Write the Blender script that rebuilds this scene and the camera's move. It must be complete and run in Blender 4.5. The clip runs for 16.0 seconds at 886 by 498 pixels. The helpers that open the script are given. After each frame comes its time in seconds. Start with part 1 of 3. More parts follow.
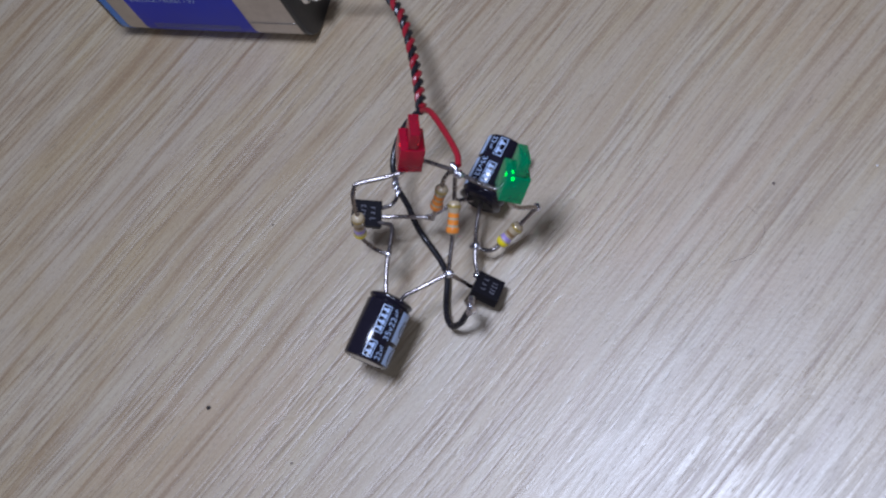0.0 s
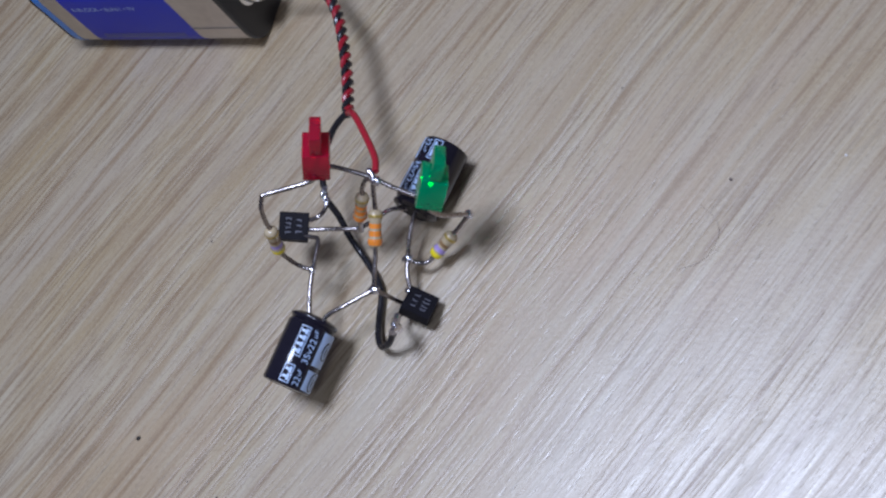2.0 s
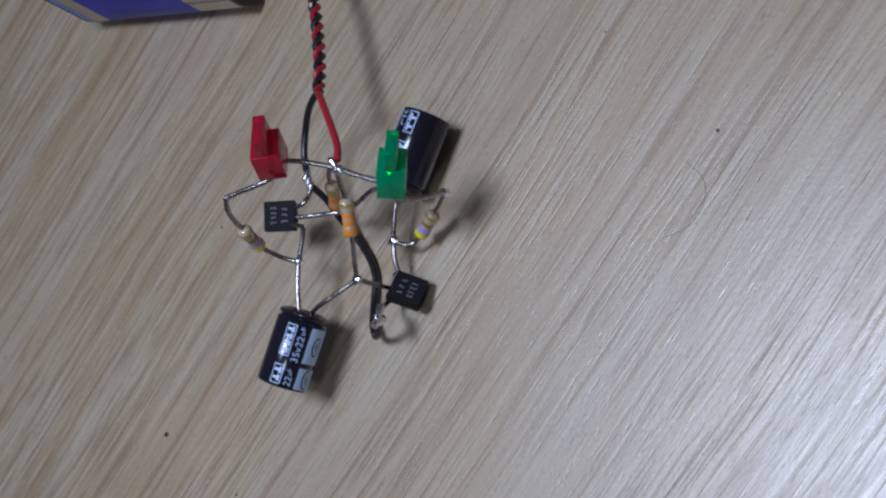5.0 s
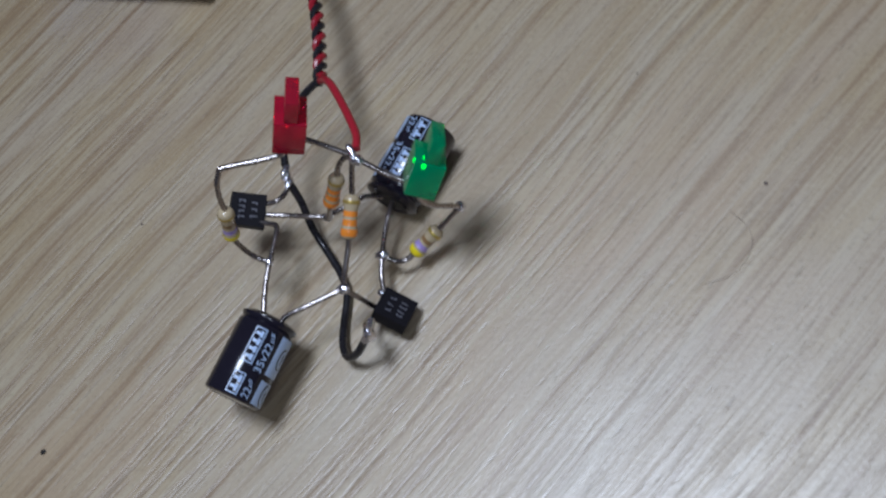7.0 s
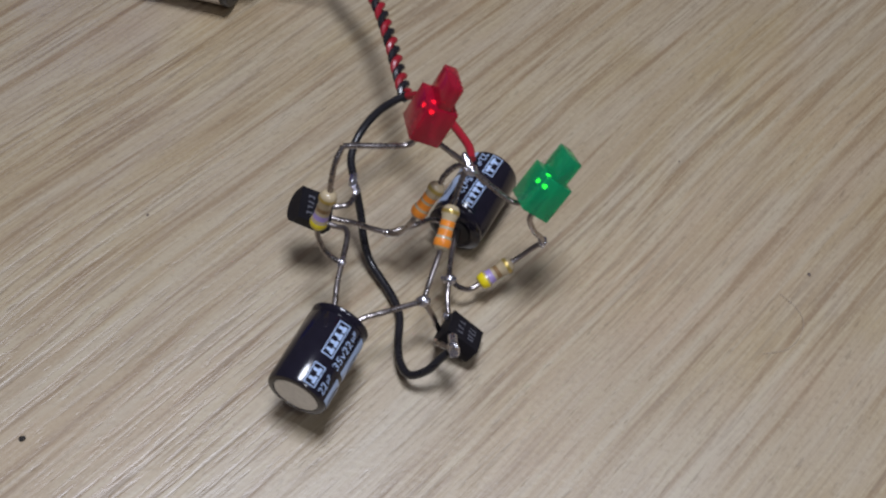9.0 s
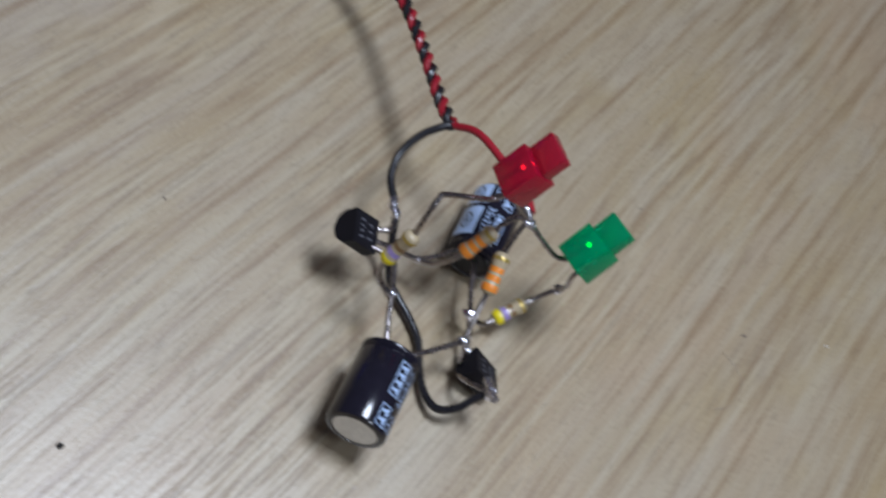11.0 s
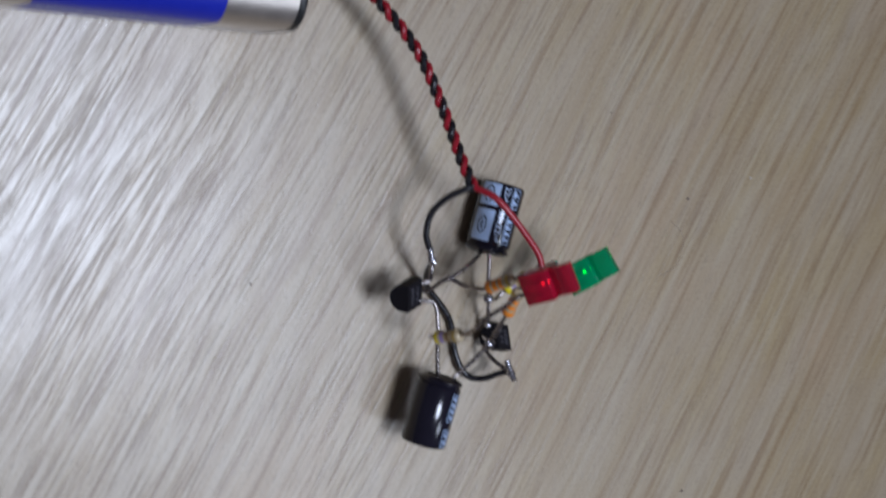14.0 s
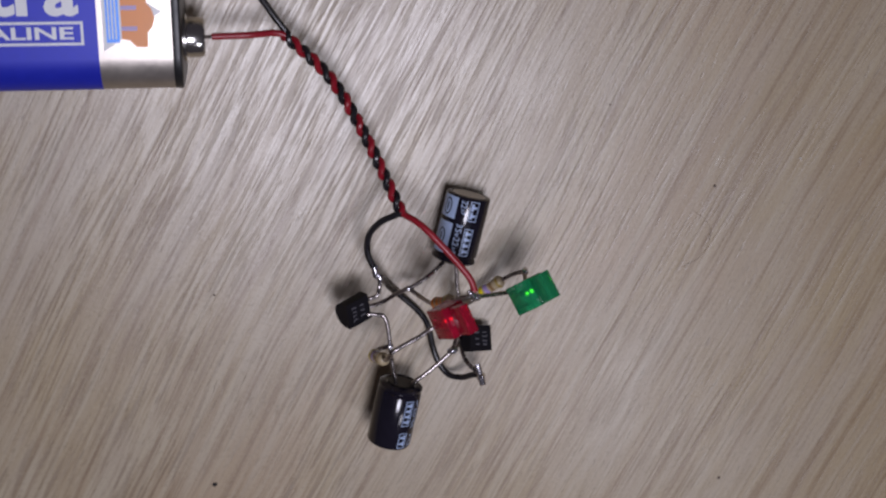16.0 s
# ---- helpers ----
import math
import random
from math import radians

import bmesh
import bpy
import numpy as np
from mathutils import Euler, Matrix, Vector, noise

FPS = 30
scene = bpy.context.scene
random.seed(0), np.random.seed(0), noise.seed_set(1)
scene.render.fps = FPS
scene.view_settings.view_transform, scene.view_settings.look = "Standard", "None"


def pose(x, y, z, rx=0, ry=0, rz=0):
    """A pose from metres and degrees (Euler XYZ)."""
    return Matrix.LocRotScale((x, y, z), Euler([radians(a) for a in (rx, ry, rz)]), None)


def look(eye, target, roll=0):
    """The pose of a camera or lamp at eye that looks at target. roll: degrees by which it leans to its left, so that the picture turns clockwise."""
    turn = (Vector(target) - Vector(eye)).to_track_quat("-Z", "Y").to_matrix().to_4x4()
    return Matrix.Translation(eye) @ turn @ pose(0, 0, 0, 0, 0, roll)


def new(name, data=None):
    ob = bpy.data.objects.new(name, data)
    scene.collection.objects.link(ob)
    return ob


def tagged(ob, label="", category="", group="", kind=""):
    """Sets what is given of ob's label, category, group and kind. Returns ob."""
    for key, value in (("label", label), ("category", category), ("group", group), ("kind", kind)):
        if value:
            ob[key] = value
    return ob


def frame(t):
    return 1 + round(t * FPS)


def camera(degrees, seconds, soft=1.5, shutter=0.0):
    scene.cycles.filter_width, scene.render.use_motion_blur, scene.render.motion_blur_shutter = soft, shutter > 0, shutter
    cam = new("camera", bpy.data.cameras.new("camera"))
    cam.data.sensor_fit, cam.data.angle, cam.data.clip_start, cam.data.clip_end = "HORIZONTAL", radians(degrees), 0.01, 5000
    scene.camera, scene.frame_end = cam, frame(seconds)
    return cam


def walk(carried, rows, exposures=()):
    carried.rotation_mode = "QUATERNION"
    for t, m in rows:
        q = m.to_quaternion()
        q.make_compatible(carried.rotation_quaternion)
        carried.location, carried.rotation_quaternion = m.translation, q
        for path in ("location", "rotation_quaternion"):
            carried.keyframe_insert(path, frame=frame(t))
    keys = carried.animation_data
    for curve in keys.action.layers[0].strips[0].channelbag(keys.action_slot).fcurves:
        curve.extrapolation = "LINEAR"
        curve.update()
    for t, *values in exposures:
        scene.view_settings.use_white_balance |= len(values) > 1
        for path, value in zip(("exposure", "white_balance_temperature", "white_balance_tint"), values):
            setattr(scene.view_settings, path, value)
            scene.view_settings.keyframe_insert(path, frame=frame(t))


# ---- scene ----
CM = 0.01
cam = camera(37.80, 16.0, 2.3, 0.9)
# seconds, eye and target in centimetres, roll in degrees
ROWS = [
    (0, (6.046, 2.129, 20.133), (2.735, 5.939, 11.499), -36.47),
    (0.5, (6.199, 2.104, 19.995), (2.901, 5.953, 11.375), -35.94),
    (1, (6.780, 2.500, 19.168), (3.255, 6.458, 10.689), -36.67),
    (1.5, (7.900, 2.822, 17.985), (3.898, 6.750, 9.705), -40.85),
    (2, (8.537, 3.379, 17.303), (4.222, 7.109, 9.089), -44.90),
    (2.5, (9.414, 4.206, 16.854), (4.675, 7.510, 8.691), -51.66),
    (3, (10.017, 4.589, 16.179), (4.892, 7.667, 8.163), -56.32),
    (3.5, (10.370, 5.340, 15.690), (4.951, 8.020, 7.724), -61.50),
    (4, (10.794, 5.706, 15.415), (5.142, 8.241, 7.565), -63.51),
    (4.5, (11.277, 5.873, 15.118), (5.379, 8.376, 7.440), -64.97),
    (4.7, (11.436, 6.151, 15.187), (5.485, 8.515, 7.506), -66.32),
    (6.8, (6.099, 4.005, 15.382), (2.626, 7.948, 6.874), -36.07),
    (7, (5.920, 4.005, 15.261), (2.494, 8.013, 6.764), -34.51),
    (7.5, (4.411, 3.061, 15.251), (1.687, 7.660, 6.800), -23.50),
    (8, (2.826, 2.348, 14.990), (0.824, 7.459, 6.631), -13.54),
    (8.5, (1.019, 1.619, 14.787), (-0.105, 7.347, 6.668), -2.29),
    (9, (-0.609, 0.793, 14.277), (-0.861, 6.866, 6.336), 7.09),
    (9.2, (-0.936, 0.719, 14.167), (-1.042, 6.903, 6.309), 8.89),
    (11.3, (-7.886, 2.761, 14.341), (-3.820, 7.640, 6.617), 51.60),
    (11.5, (-8.173, 4.129, 13.774), (-3.709, 8.512, 5.972), 57.16),
    (12, (-10.057, 6.132, 15.663), (-5.313, 9.029, 7.350), 68.99),
    (12.5, (-11.432, 7.074, 16.446), (-5.808, 8.930, 8.389), 78.12),
    (13, (-13.115, 8.616, 18.199), (-7.425, 9.714, 10.050), 82.90),
    (13.5, (-13.764, 11.476, 18.407), (-8.098, 11.393, 10.167), 90.56),
    (14, (-12.926, 14.965, 19.520), (-7.938, 13.556, 10.968), 102.62),
    (14.5, (-11.193, 17.191, 19.440), (-6.679, 15.215, 10.739), 108.18),
    (15, (-8.624, 18.434, 20.009), (-5.143, 15.822, 11.006), 120.73),
    (15.5, (-6.299, 18.487, 21.087), (-3.943, 15.552, 11.822), 135.13),
    (16, (-3.837, 18.849, 22.011), (-2.638, 15.808, 12.560), 151.85),
]
# ---- path end ----
walk(cam, [(t, look(Vector(e) * CM, Vector(g) * CM, roll)) for t, e, g, roll in ROWS],
     [(0.0, -0.43, 6060, 9), (1.7, -0.27, 6060, 8), (3.5, -0.50, 6050, 5), (4.5, -0.60, 6050, 6), (7.0, -0.58, 6400, 1), (9.0, -0.33, 7150, 5), (11.5, -0.27, 6550, 0), (12.5, -0.64, 6600, 4), (13.5, -0.66, 6550, 5), (14.5, -0.72, 6600, 3), (15.0, -0.80, 6400, 4), (15.5, -0.98, 6950, 11), (16.0, -1.08, 7400, 14)])

# ---- light: a small white torch, added overhead fill and the dim room round them ----
world = bpy.data.worlds.new("dim_room")
scene.world = world
world.use_nodes = True
world.node_tree.nodes["Background"].inputs[0].default_value = (0.62, 0.60, 0.82, 1)
world.node_tree.nodes["Background"].inputs[1].default_value = 0.13
torch = bpy.data.lights.new("torch", "AREA")
torch.shape, torch.size, torch.energy, torch.color = "DISK", 0.055, 0.14, (0.87, 0.95, 1.21)
new("torch", torch).matrix_world = look((0.070, -0.022, 0.235), (-0.012, 0.11, 0))
# added source over the table, for even brightness and gloss on the wood
overhead_fill = bpy.data.lights.new("overhead_fill", "AREA")
overhead_fill.shape, overhead_fill.size, overhead_fill.energy, overhead_fill.color = "DISK", 0.13, 2.1, (0.87, 0.945, 1.23)
new("overhead_fill", overhead_fill).matrix_world = look((-0.012, 0.098, 0.46), (-0.012, 0.099, 0))


# ---- materials ----
def material(name, color, rough=0.5, metal=0.0, spec=0.5, bump=0.0, scale=8.0, vary=0.15, coat=0.0):
    """A painted, plastic or metal surface with a fine two-scale unevenness; scale is per centimetre."""
    m = bpy.data.materials.new(name)
    m.use_nodes = True
    nt = m.node_tree
    b = nt.nodes["Principled BSDF"]
    b.inputs["Metallic"].default_value = metal
    b.inputs["Specular IOR Level"].default_value = spec
    b.inputs["Coat Weight"].default_value = coat
    tc = nt.nodes.new("ShaderNodeTexCoord")
    n1, n2 = nt.nodes.new("ShaderNodeTexNoise"), nt.nodes.new("ShaderNodeTexNoise")
    n1.inputs["Scale"].default_value, n2.inputs["Scale"].default_value = scale * 100, scale * 17
    n1.inputs["Detail"].default_value = 5
    mix = nt.nodes.new("ShaderNodeMath")
    mix.operation = "ADD"
    for n in (n1, n2):
        nt.links.new(tc.outputs["Object"], n.inputs["Vector"])
    nt.links.new(n1.outputs["Fac"], mix.inputs[0])
    nt.links.new(n2.outputs["Fac"], mix.inputs[1])
    ramp = nt.nodes.new("ShaderNodeMapRange")
    ramp.inputs[1].default_value, ramp.inputs[2].default_value = 0.6, 1.4
    ramp.inputs[3].default_value, ramp.inputs[4].default_value = 1 - vary, 1 + vary
    nt.links.new(mix.outputs[0], ramp.inputs[0])
    mul = nt.nodes.new("ShaderNodeVectorMath")
    mul.operation = "SCALE"
    mul.inputs[0].default_value = color
    nt.links.new(ramp.outputs[0], mul.inputs["Scale"])
    nt.links.new(mul.outputs[0], b.inputs["Base Color"])
    rr = nt.nodes.new("ShaderNodeMath")
    rr.operation = "MULTIPLY"
    rr.inputs[1].default_value = rough
    nt.links.new(ramp.outputs[0], rr.inputs[0])
    nt.links.new(rr.outputs[0], b.inputs["Roughness"])
    if bump:
        bp = nt.nodes.new("ShaderNodeBump")
        bp.inputs["Strength"].default_value, bp.inputs["Distance"].default_value = bump, 0.0002
        nt.links.new(n1.outputs["Fac"], bp.inputs["Height"])
        nt.links.new(bp.outputs[0], b.inputs["Normal"])
    return m


def wood():
    """Pale open-grained veneer; the grain runs at 56 degrees over the table."""
    m = bpy.data.materials.new("pale_veneer")
    m.use_nodes = True
    nt = m.node_tree
    N, Lk = nt.nodes.new, nt.links.new
    b = nt.nodes["Principled BSDF"]
    tc = N("ShaderNodeTexCoord")
    rot = N("ShaderNodeMapping")
    rot.inputs["Rotation"].default_value = (0, 0, radians(-56.5))
    Lk(tc.outputs["Object"], rot.inputs["Vector"])
    # slow bend of the grain
    wob = N("ShaderNodeTexNoise")
    wob.inputs["Scale"].default_value, wob.inputs["Detail"].default_value = 14, 1
    Lk(rot.outputs[0], wob.inputs["Vector"])
    ws = N("ShaderNodeVectorMath")
    ws.operation = "MULTIPLY_ADD"
    ws.inputs[1].default_value = (0, 0.004, 0)
    Lk(wob.outputs["Color"], ws.inputs[0])
    Lk(rot.outputs[0], ws.inputs[2])

    def streak(sx, sy, detail, rough=0.6, kind="Fac"):
        mp = N("ShaderNodeMapping")
        mp.inputs["Scale"].default_value = (sx, sy, 1)
        Lk(ws.outputs[0], mp.inputs["Vector"])
        t = N("ShaderNodeTexNoise")
        t.inputs["Scale"].default_value, t.inputs["Detail"].default_value, t.inputs["Roughness"].default_value = 1, detail, rough
        Lk(mp.outputs[0], t.inputs["Vector"])
        return t.outputs[kind]

    def ranged(src, a, z, lo=0.0, hi=1.0):
        r = N("ShaderNodeMapRange")
        for i, v in enumerate((a, z, lo, hi)):
            r.inputs[i + 1].default_value = v
        Lk(src, r.inputs[0])
        return r.outputs[0]

    def math2(op, a, c):
        r = N("ShaderNodeMath")
        r.operation = op
        for i, v in enumerate((a, c)):
            if isinstance(v, (int, float)):
                r.inputs[i].default_value = v
            else:
                Lk(v, r.inputs[i])
        return r.outputs[0]

    broad = streak(9, 90, 3)
    stripe = streak(15, 560, 3, 0.6)
    ridge = streak(58, 1450, 3, 0.55)
    hairline = streak(115, 2900, 3, 0.6)
    cloud = streak(28, 60, 4)
    pores = streak(260, 1900, 2, 0.5)
    # the open grain grows fainter towards +x, down to half strength
    sep = N("ShaderNodeSeparateXYZ")
    Lk(tc.outputs["Object"], sep.inputs[0])
    strength = math2("MULTIPLY", ranged(streak(16, 60, 3), 0.38, 0.58, 0.15, 1.0), ranged(sep.outputs[0], -0.02, 0.055, 1.0, 0.5))
    line = math2("MULTIPLY", ranged(ridge, 0.51, 0.62), strength)
    crest = math2("MULTIPLY", ranged(ridge, 0.49, 0.37), strength)
    fine = hairline
    pore = ranged(pores, 0.62, 0.72)
    speck = N("ShaderNodeTexNoise")
    speck.inputs["Scale"].default_value, speck.inputs["Detail"].default_value = 1500, 4
    Lk(tc.outputs["Object"], speck.inputs["Vector"])

    def blend(fac, a, c):
        r = N("ShaderNodeMix")
        r.data_type = "RGBA"
        for i, v in ((6, a), (7, c)):
            if isinstance(v, tuple):
                r.inputs[i].default_value = (*v, 1)
            else:
                Lk(v, r.inputs[i])
        Lk(fac, r.inputs[0])
        return r.outputs[2]

    col = blend(ranged(broad, 0.36, 0.62), (0.52, 0.415, 0.32), (0.60, 0.53, 0.51))
    col = blend(math2("MULTIPLY", ranged(cloud, 0.46, 0.64), 0.60), col, (0.54, 0.425, 0.265))
    col = blend(math2("MULTIPLY", ranged(streak(13, 24, 3), 0.52, 0.68), 0.7), col, (0.60, 0.465, 0.395))
    col = blend(math2("MULTIPLY", ranged(stripe, 0.54, 0.63), 0.68), col, (0.34, 0.22, 0.13))
    col = blend(math2("MULTIPLY", ranged(stripe, 0.47, 0.36), 0.45), col, (0.68, 0.64, 0.64))
    col = blend(math2("MULTIPLY", crest, 0.50), col, (0.76, 0.73, 0.72))
    col = blend(math2("MULTIPLY", line, 0.58), col, (0.26, 0.18, 0.12))
    col = blend(math2("MULTIPLY", ranged(hairline, 0.53, 0.66), 0.30), col, (0.31, 0.235, 0.175))
    col = blend(math2("MULTIPLY", ranged(hairline, 0.46, 0.32), 0.30), col, (0.74, 0.69, 0.63))
    col = blend(math2("MULTIPLY", pore, 0.45), col, (0.22, 0.165, 0.125))
    col = blend(math2("MULTIPLY", ranged(speck.outputs["Fac"], 0.56, 0.68), 0.30), col, (0.31, 0.245, 0.185))
    col = blend(math2("MULTIPLY", ranged(speck.outputs["Fac"], 0.44, 0.32), 0.25), col, (0.72, 0.67, 0.60))
    warm = N("ShaderNodeVectorMath")
    warm.operation = "MULTIPLY"
    warm.inputs[1].default_value = (0.715, 0.648, 0.46)
    Lk(col, warm.inputs[0])
    Lk(warm.outputs[0], b.inputs["Base Color"])
    # the crests are worn smooth, the grooves are dull
    Lk(math2("ADD", ranged(ridge, 0.40, 0.60, 0.36, 0.49), ranged(fine, 0.3, 0.7, -0.03, 0.05)), b.inputs["Roughness"])
    b.inputs["Specular IOR Level"].default_value = 1.0
    b.inputs["Coat Weight"].default_value = 1.0
    b.inputs["Coat IOR"].default_value = 1.65
    b.inputs["Coat Roughness"].default_value = 0.44
    h = math2("SUBTRACT", math2("ADD", math2("MULTIPLY", fine, 0.4), math2("MULTIPLY", speck.outputs["Fac"], 0.3)), math2("ADD", math2("MULTIPLY", line, 0.8), math2("MULTIPLY", pore, 0.3)))
    bp = N("ShaderNodeBump")
    bp.inputs["Strength"].default_value, bp.inputs["Distance"].default_value = 0.25, 0.0003
    Lk(h, bp.inputs["Height"])
    Lk(bp.outputs[0], b.inputs["Normal"])
    Lk(bp.outputs[0], b.inputs["Coat Normal"])
    return m


def tinted(name, color, rough=0.20, clear=0.58):
    """Coloured translucent lens plastic."""
    m = material(name, color, rough, vary=0.05)
    b = m.node_tree.nodes["Principled BSDF"]
    b.inputs["Transmission Weight"].default_value = clear
    b.inputs["IOR"].default_value = 1.45
    return m


def glowing(name, color, strength):
    m = material(name, color, 0.4)
    b = m.node_tree.nodes["Principled BSDF"]
    b.inputs["Emission Color"].default_value = (*color, 1)
    b.inputs["Emission Strength"].default_value = strength
    return m


WOOD = wood()
SLEEVE = material("black_sleeve", (0.011, 0.0095, 0.017), 0.15, spec=0.55, vary=0.2, bump=0.03)
PRINT = material("pale_print", (0.44, 0.57, 0.80), 0.35, vary=0.08)
ALU = material("dull_aluminium", (0.80, 0.79, 0.76), 0.45, 0.35, bump=0.1, scale=20)
RUBBER = material("black_rubber", (0.016, 0.015, 0.017), 0.5, bump=0.15, scale=20)
EPOXY = material("black_epoxy", (0.010, 0.009, 0.012), 0.62, spec=0.16, bump=0.10, scale=30)
MARK = material("grey_marking", (0.20, 0.20, 0.24), 0.5, scale=30)
FAINT = material("faint_marking", (0.15, 0.15, 0.18), 0.5, scale=30)
TIN = material("tinned_wire", (0.36, 0.325, 0.315), 0.28, 1.0, bump=0.14, scale=10, vary=0.32)
SOLDER = material("solder", (0.74, 0.73, 0.78), 0.26, 1.0, bump=0.22, scale=12, vary=0.25)
BEIGE = material("beige_lacquer", (0.47, 0.375, 0.235), 0.26, coat=0.4)
ORANGE = material("orange_band", (0.80, 0.25, 0.03), 0.3)
YELLOW = material("yellow_band", (0.82, 0.66, 0.02), 0.3)
VIOLET = material("violet_band", (0.36, 0.27, 0.55), 0.3)
BROWN = material("brown_band", (0.24, 0.14, 0.06), 0.3)
GOLD = material("gold_band", (0.50, 0.36, 0.10), 0.3, 0.5)
RED_LENS = tinted("red_lens", (0.60, 0.010, 0.05))
GREEN_LENS = tinted("green_lens", (0.004, 0.46, 0.19))
RED_TIP = tinted("red_tip", (0.62, 0.02, 0.06), 0.16, 0.62)
GREEN_TIP = tinted("green_tip", (0.01, 0.48, 0.21), 0.16, 0.66)
GREEN_DIE = glowing("green_glow", (0.10, 1.0, 0.05), 9.0)
RED_DIE = glowing("red_glow", (1.0, 0.06, 0.08), 5.0)
RED_PVC = material("red_insulation", (0.33, 0.012, 0.024), 0.32, bump=0.08)
BLACK_PVC = material("black_insulation", (0.015, 0.014, 0.017), 0.28, bump=0.08)
BLUE = material("blue_foil", (0.010, 0.024, 0.46), 0.42, 0.15, vary=0.08)
SKY = material("light_blue_foil", (0.03, 0.22, 0.72), 0.3, 0.2, coat=0.4, vary=0.08)
CHAMPAGNE = material("champagne_foil", (0.56, 0.51, 0.46), 0.38, 0.85, vary=0.12, bump=0.08)
WHITE = material("white_print", (0.80, 0.82, 0.84), 0.35, vary=0.05)
LOGO = material("orange_print", (0.85, 0.26, 0.03), 0.35, vary=0.05)
CAP = material("black_plastic", (0.015, 0.015, 0.016), 0.4, bump=0.1)
NICKEL = material("nickel", (0.70, 0.69, 0.66), 0.18, 1.0, vary=0.1)
SOOT = material("black_crumb", (0.02, 0.017, 0.015), 0.8)
CRUMB = material("dark_crumb", (0.13, 0.10, 0.085), 0.8)
PALE_CRUMB = material("pale_crumb", (0.75, 0.73, 0.70), 0.7)
FIBRE = material("brown_fibre", (0.42, 0.34, 0.27), 0.6)

# ---- building helpers (centimetres) ----
PLACE = {}


def at(center, z_axis, x_hint):
    """A frame at center whose z looks along z_axis and whose x leans to x_hint."""
    z = Vector(z_axis).normalized()
    x = Vector(x_hint)
    x = (x - z * x.dot(z)).normalized()
    y = z.cross(x)
    m = Matrix((x, y, z)).transposed().to_4x4()
    m.translation = Vector(center)
    return m


def link(name, bm, mat_, m, parent=None, label="", smooth=True):
    """One mesh object; bm is in local centimetres, m its frame in world centimetres."""
    if bm is None:
        ob = new(name)
        ob.empty_display_size = 0.005
    else:
        bmesh.ops.recalc_face_normals(bm, faces=bm.faces)
        bmesh.ops.scale(bm, vec=(CM, CM, CM), verts=bm.verts)
        me = bpy.data.meshes.new(name)
        bm.to_mesh(me)
        bm.free()
        me.materials.append(mat_)
        if smooth:
            me.polygons.foreach_set("use_smooth", [True] * len(me.polygons))
            me.set_sharp_from_angle(angle=radians(38))
        ob = new(name, me)
    w = m.copy()
    w.translation = m.translation * CM
    PLACE[ob] = w
    if parent:
        ob.parent = parent
        ob.matrix_basis = PLACE[parent].inverted() @ w
    else:
        ob.matrix_basis = w
    if label:
        tagged(ob, label)
    return ob


def part(name, bm, mat_, parent, label="", m=None, smooth=True):
    """A part whose mesh is in its parent's centimetres, or in the frame m."""
    if m is None:
        m = PLACE[parent].copy()
        m.translation = m.translation / CM
    return link(name, bm, mat_, m, parent, label, smooth)


def lathe(profile, segments=40, closed=True):
    bm = bmesh.new()
    rings = []
    for r, z in profile:
        rings.append([bm.verts.new((r * math.cos(a), r * math.sin(a), z)) for a in (2 * math.pi * i / segments for i in range(segments))])
    for p, q in zip(rings, rings[1:]):
        for i in range(segments):
            j = (i + 1) % segments
            bm.faces.new((p[i], p[j], q[j], q[i]))
    if closed:
        bm.faces.new(rings[0][::-1])
        bm.faces.new(rings[-1])
    return bm


def smooth_path(points, steps=8):
    p = [Vector(v) for v in points]
    p = [2 * p[0] - p[1]] + p + [2 * p[-1] - p[-2]]
    out = []
    for i in range(1, len(p) - 2):
        for k in range(steps):
            t = k / steps
            a, b, c, d = p[i - 1:i + 3]
            out.append(0.5 * (2 * b + (c - a) * t + (2 * a - 5 * b + 4 * c - d) * t * t + (3 * b - a - 3 * c + d) * t ** 3))
    out.append(p[-2])
    return out


def tube(points, r, segments=10, steps=8, wobble=0.0, seed=0):
    """A round wire along a smooth path, in world centimetres."""
    path = smooth_path(points, steps) if steps else [Vector(v) for v in points]
    rng = random.Random(seed)
    bm = bmesh.new()
    rings, side = [], None
    for i, c in enumerate(path):
        d = (path[min(i + 1, len(path) - 1)] - path[max(i - 1, 0)]).normalized()
        if side is None:
            side = d.orthogonal().normalized()
        side = (side - d * side.dot(d)).normalized()
        up = d.cross(side)
        rr = r * (1 + wobble * (rng.random() - 0.5))
        rings.append([bm.verts.new(c + rr * (math.cos(a) * side + math.sin(a) * up)) for a in (2 * math.pi * k / segments for k in range(segments))])
    for p, q in zip(rings, rings[1:]):
        for i in range(segments):
            j = (i + 1) % segments
            bm.faces.new((p[i], p[j], q[j], q[i]))
    bm.faces.new(rings[0][::-1])
    bm.faces.new(rings[-1])
    return bm




def wire(name, points, r, mat_, parent, label="", **kw):
    """A wire whose origin lies at its first point."""
    o = Vector(points[0])
    return part(name, tube([Vector(p) - o for p in points], r, **kw), mat_, parent, label, Matrix.Translation(o))


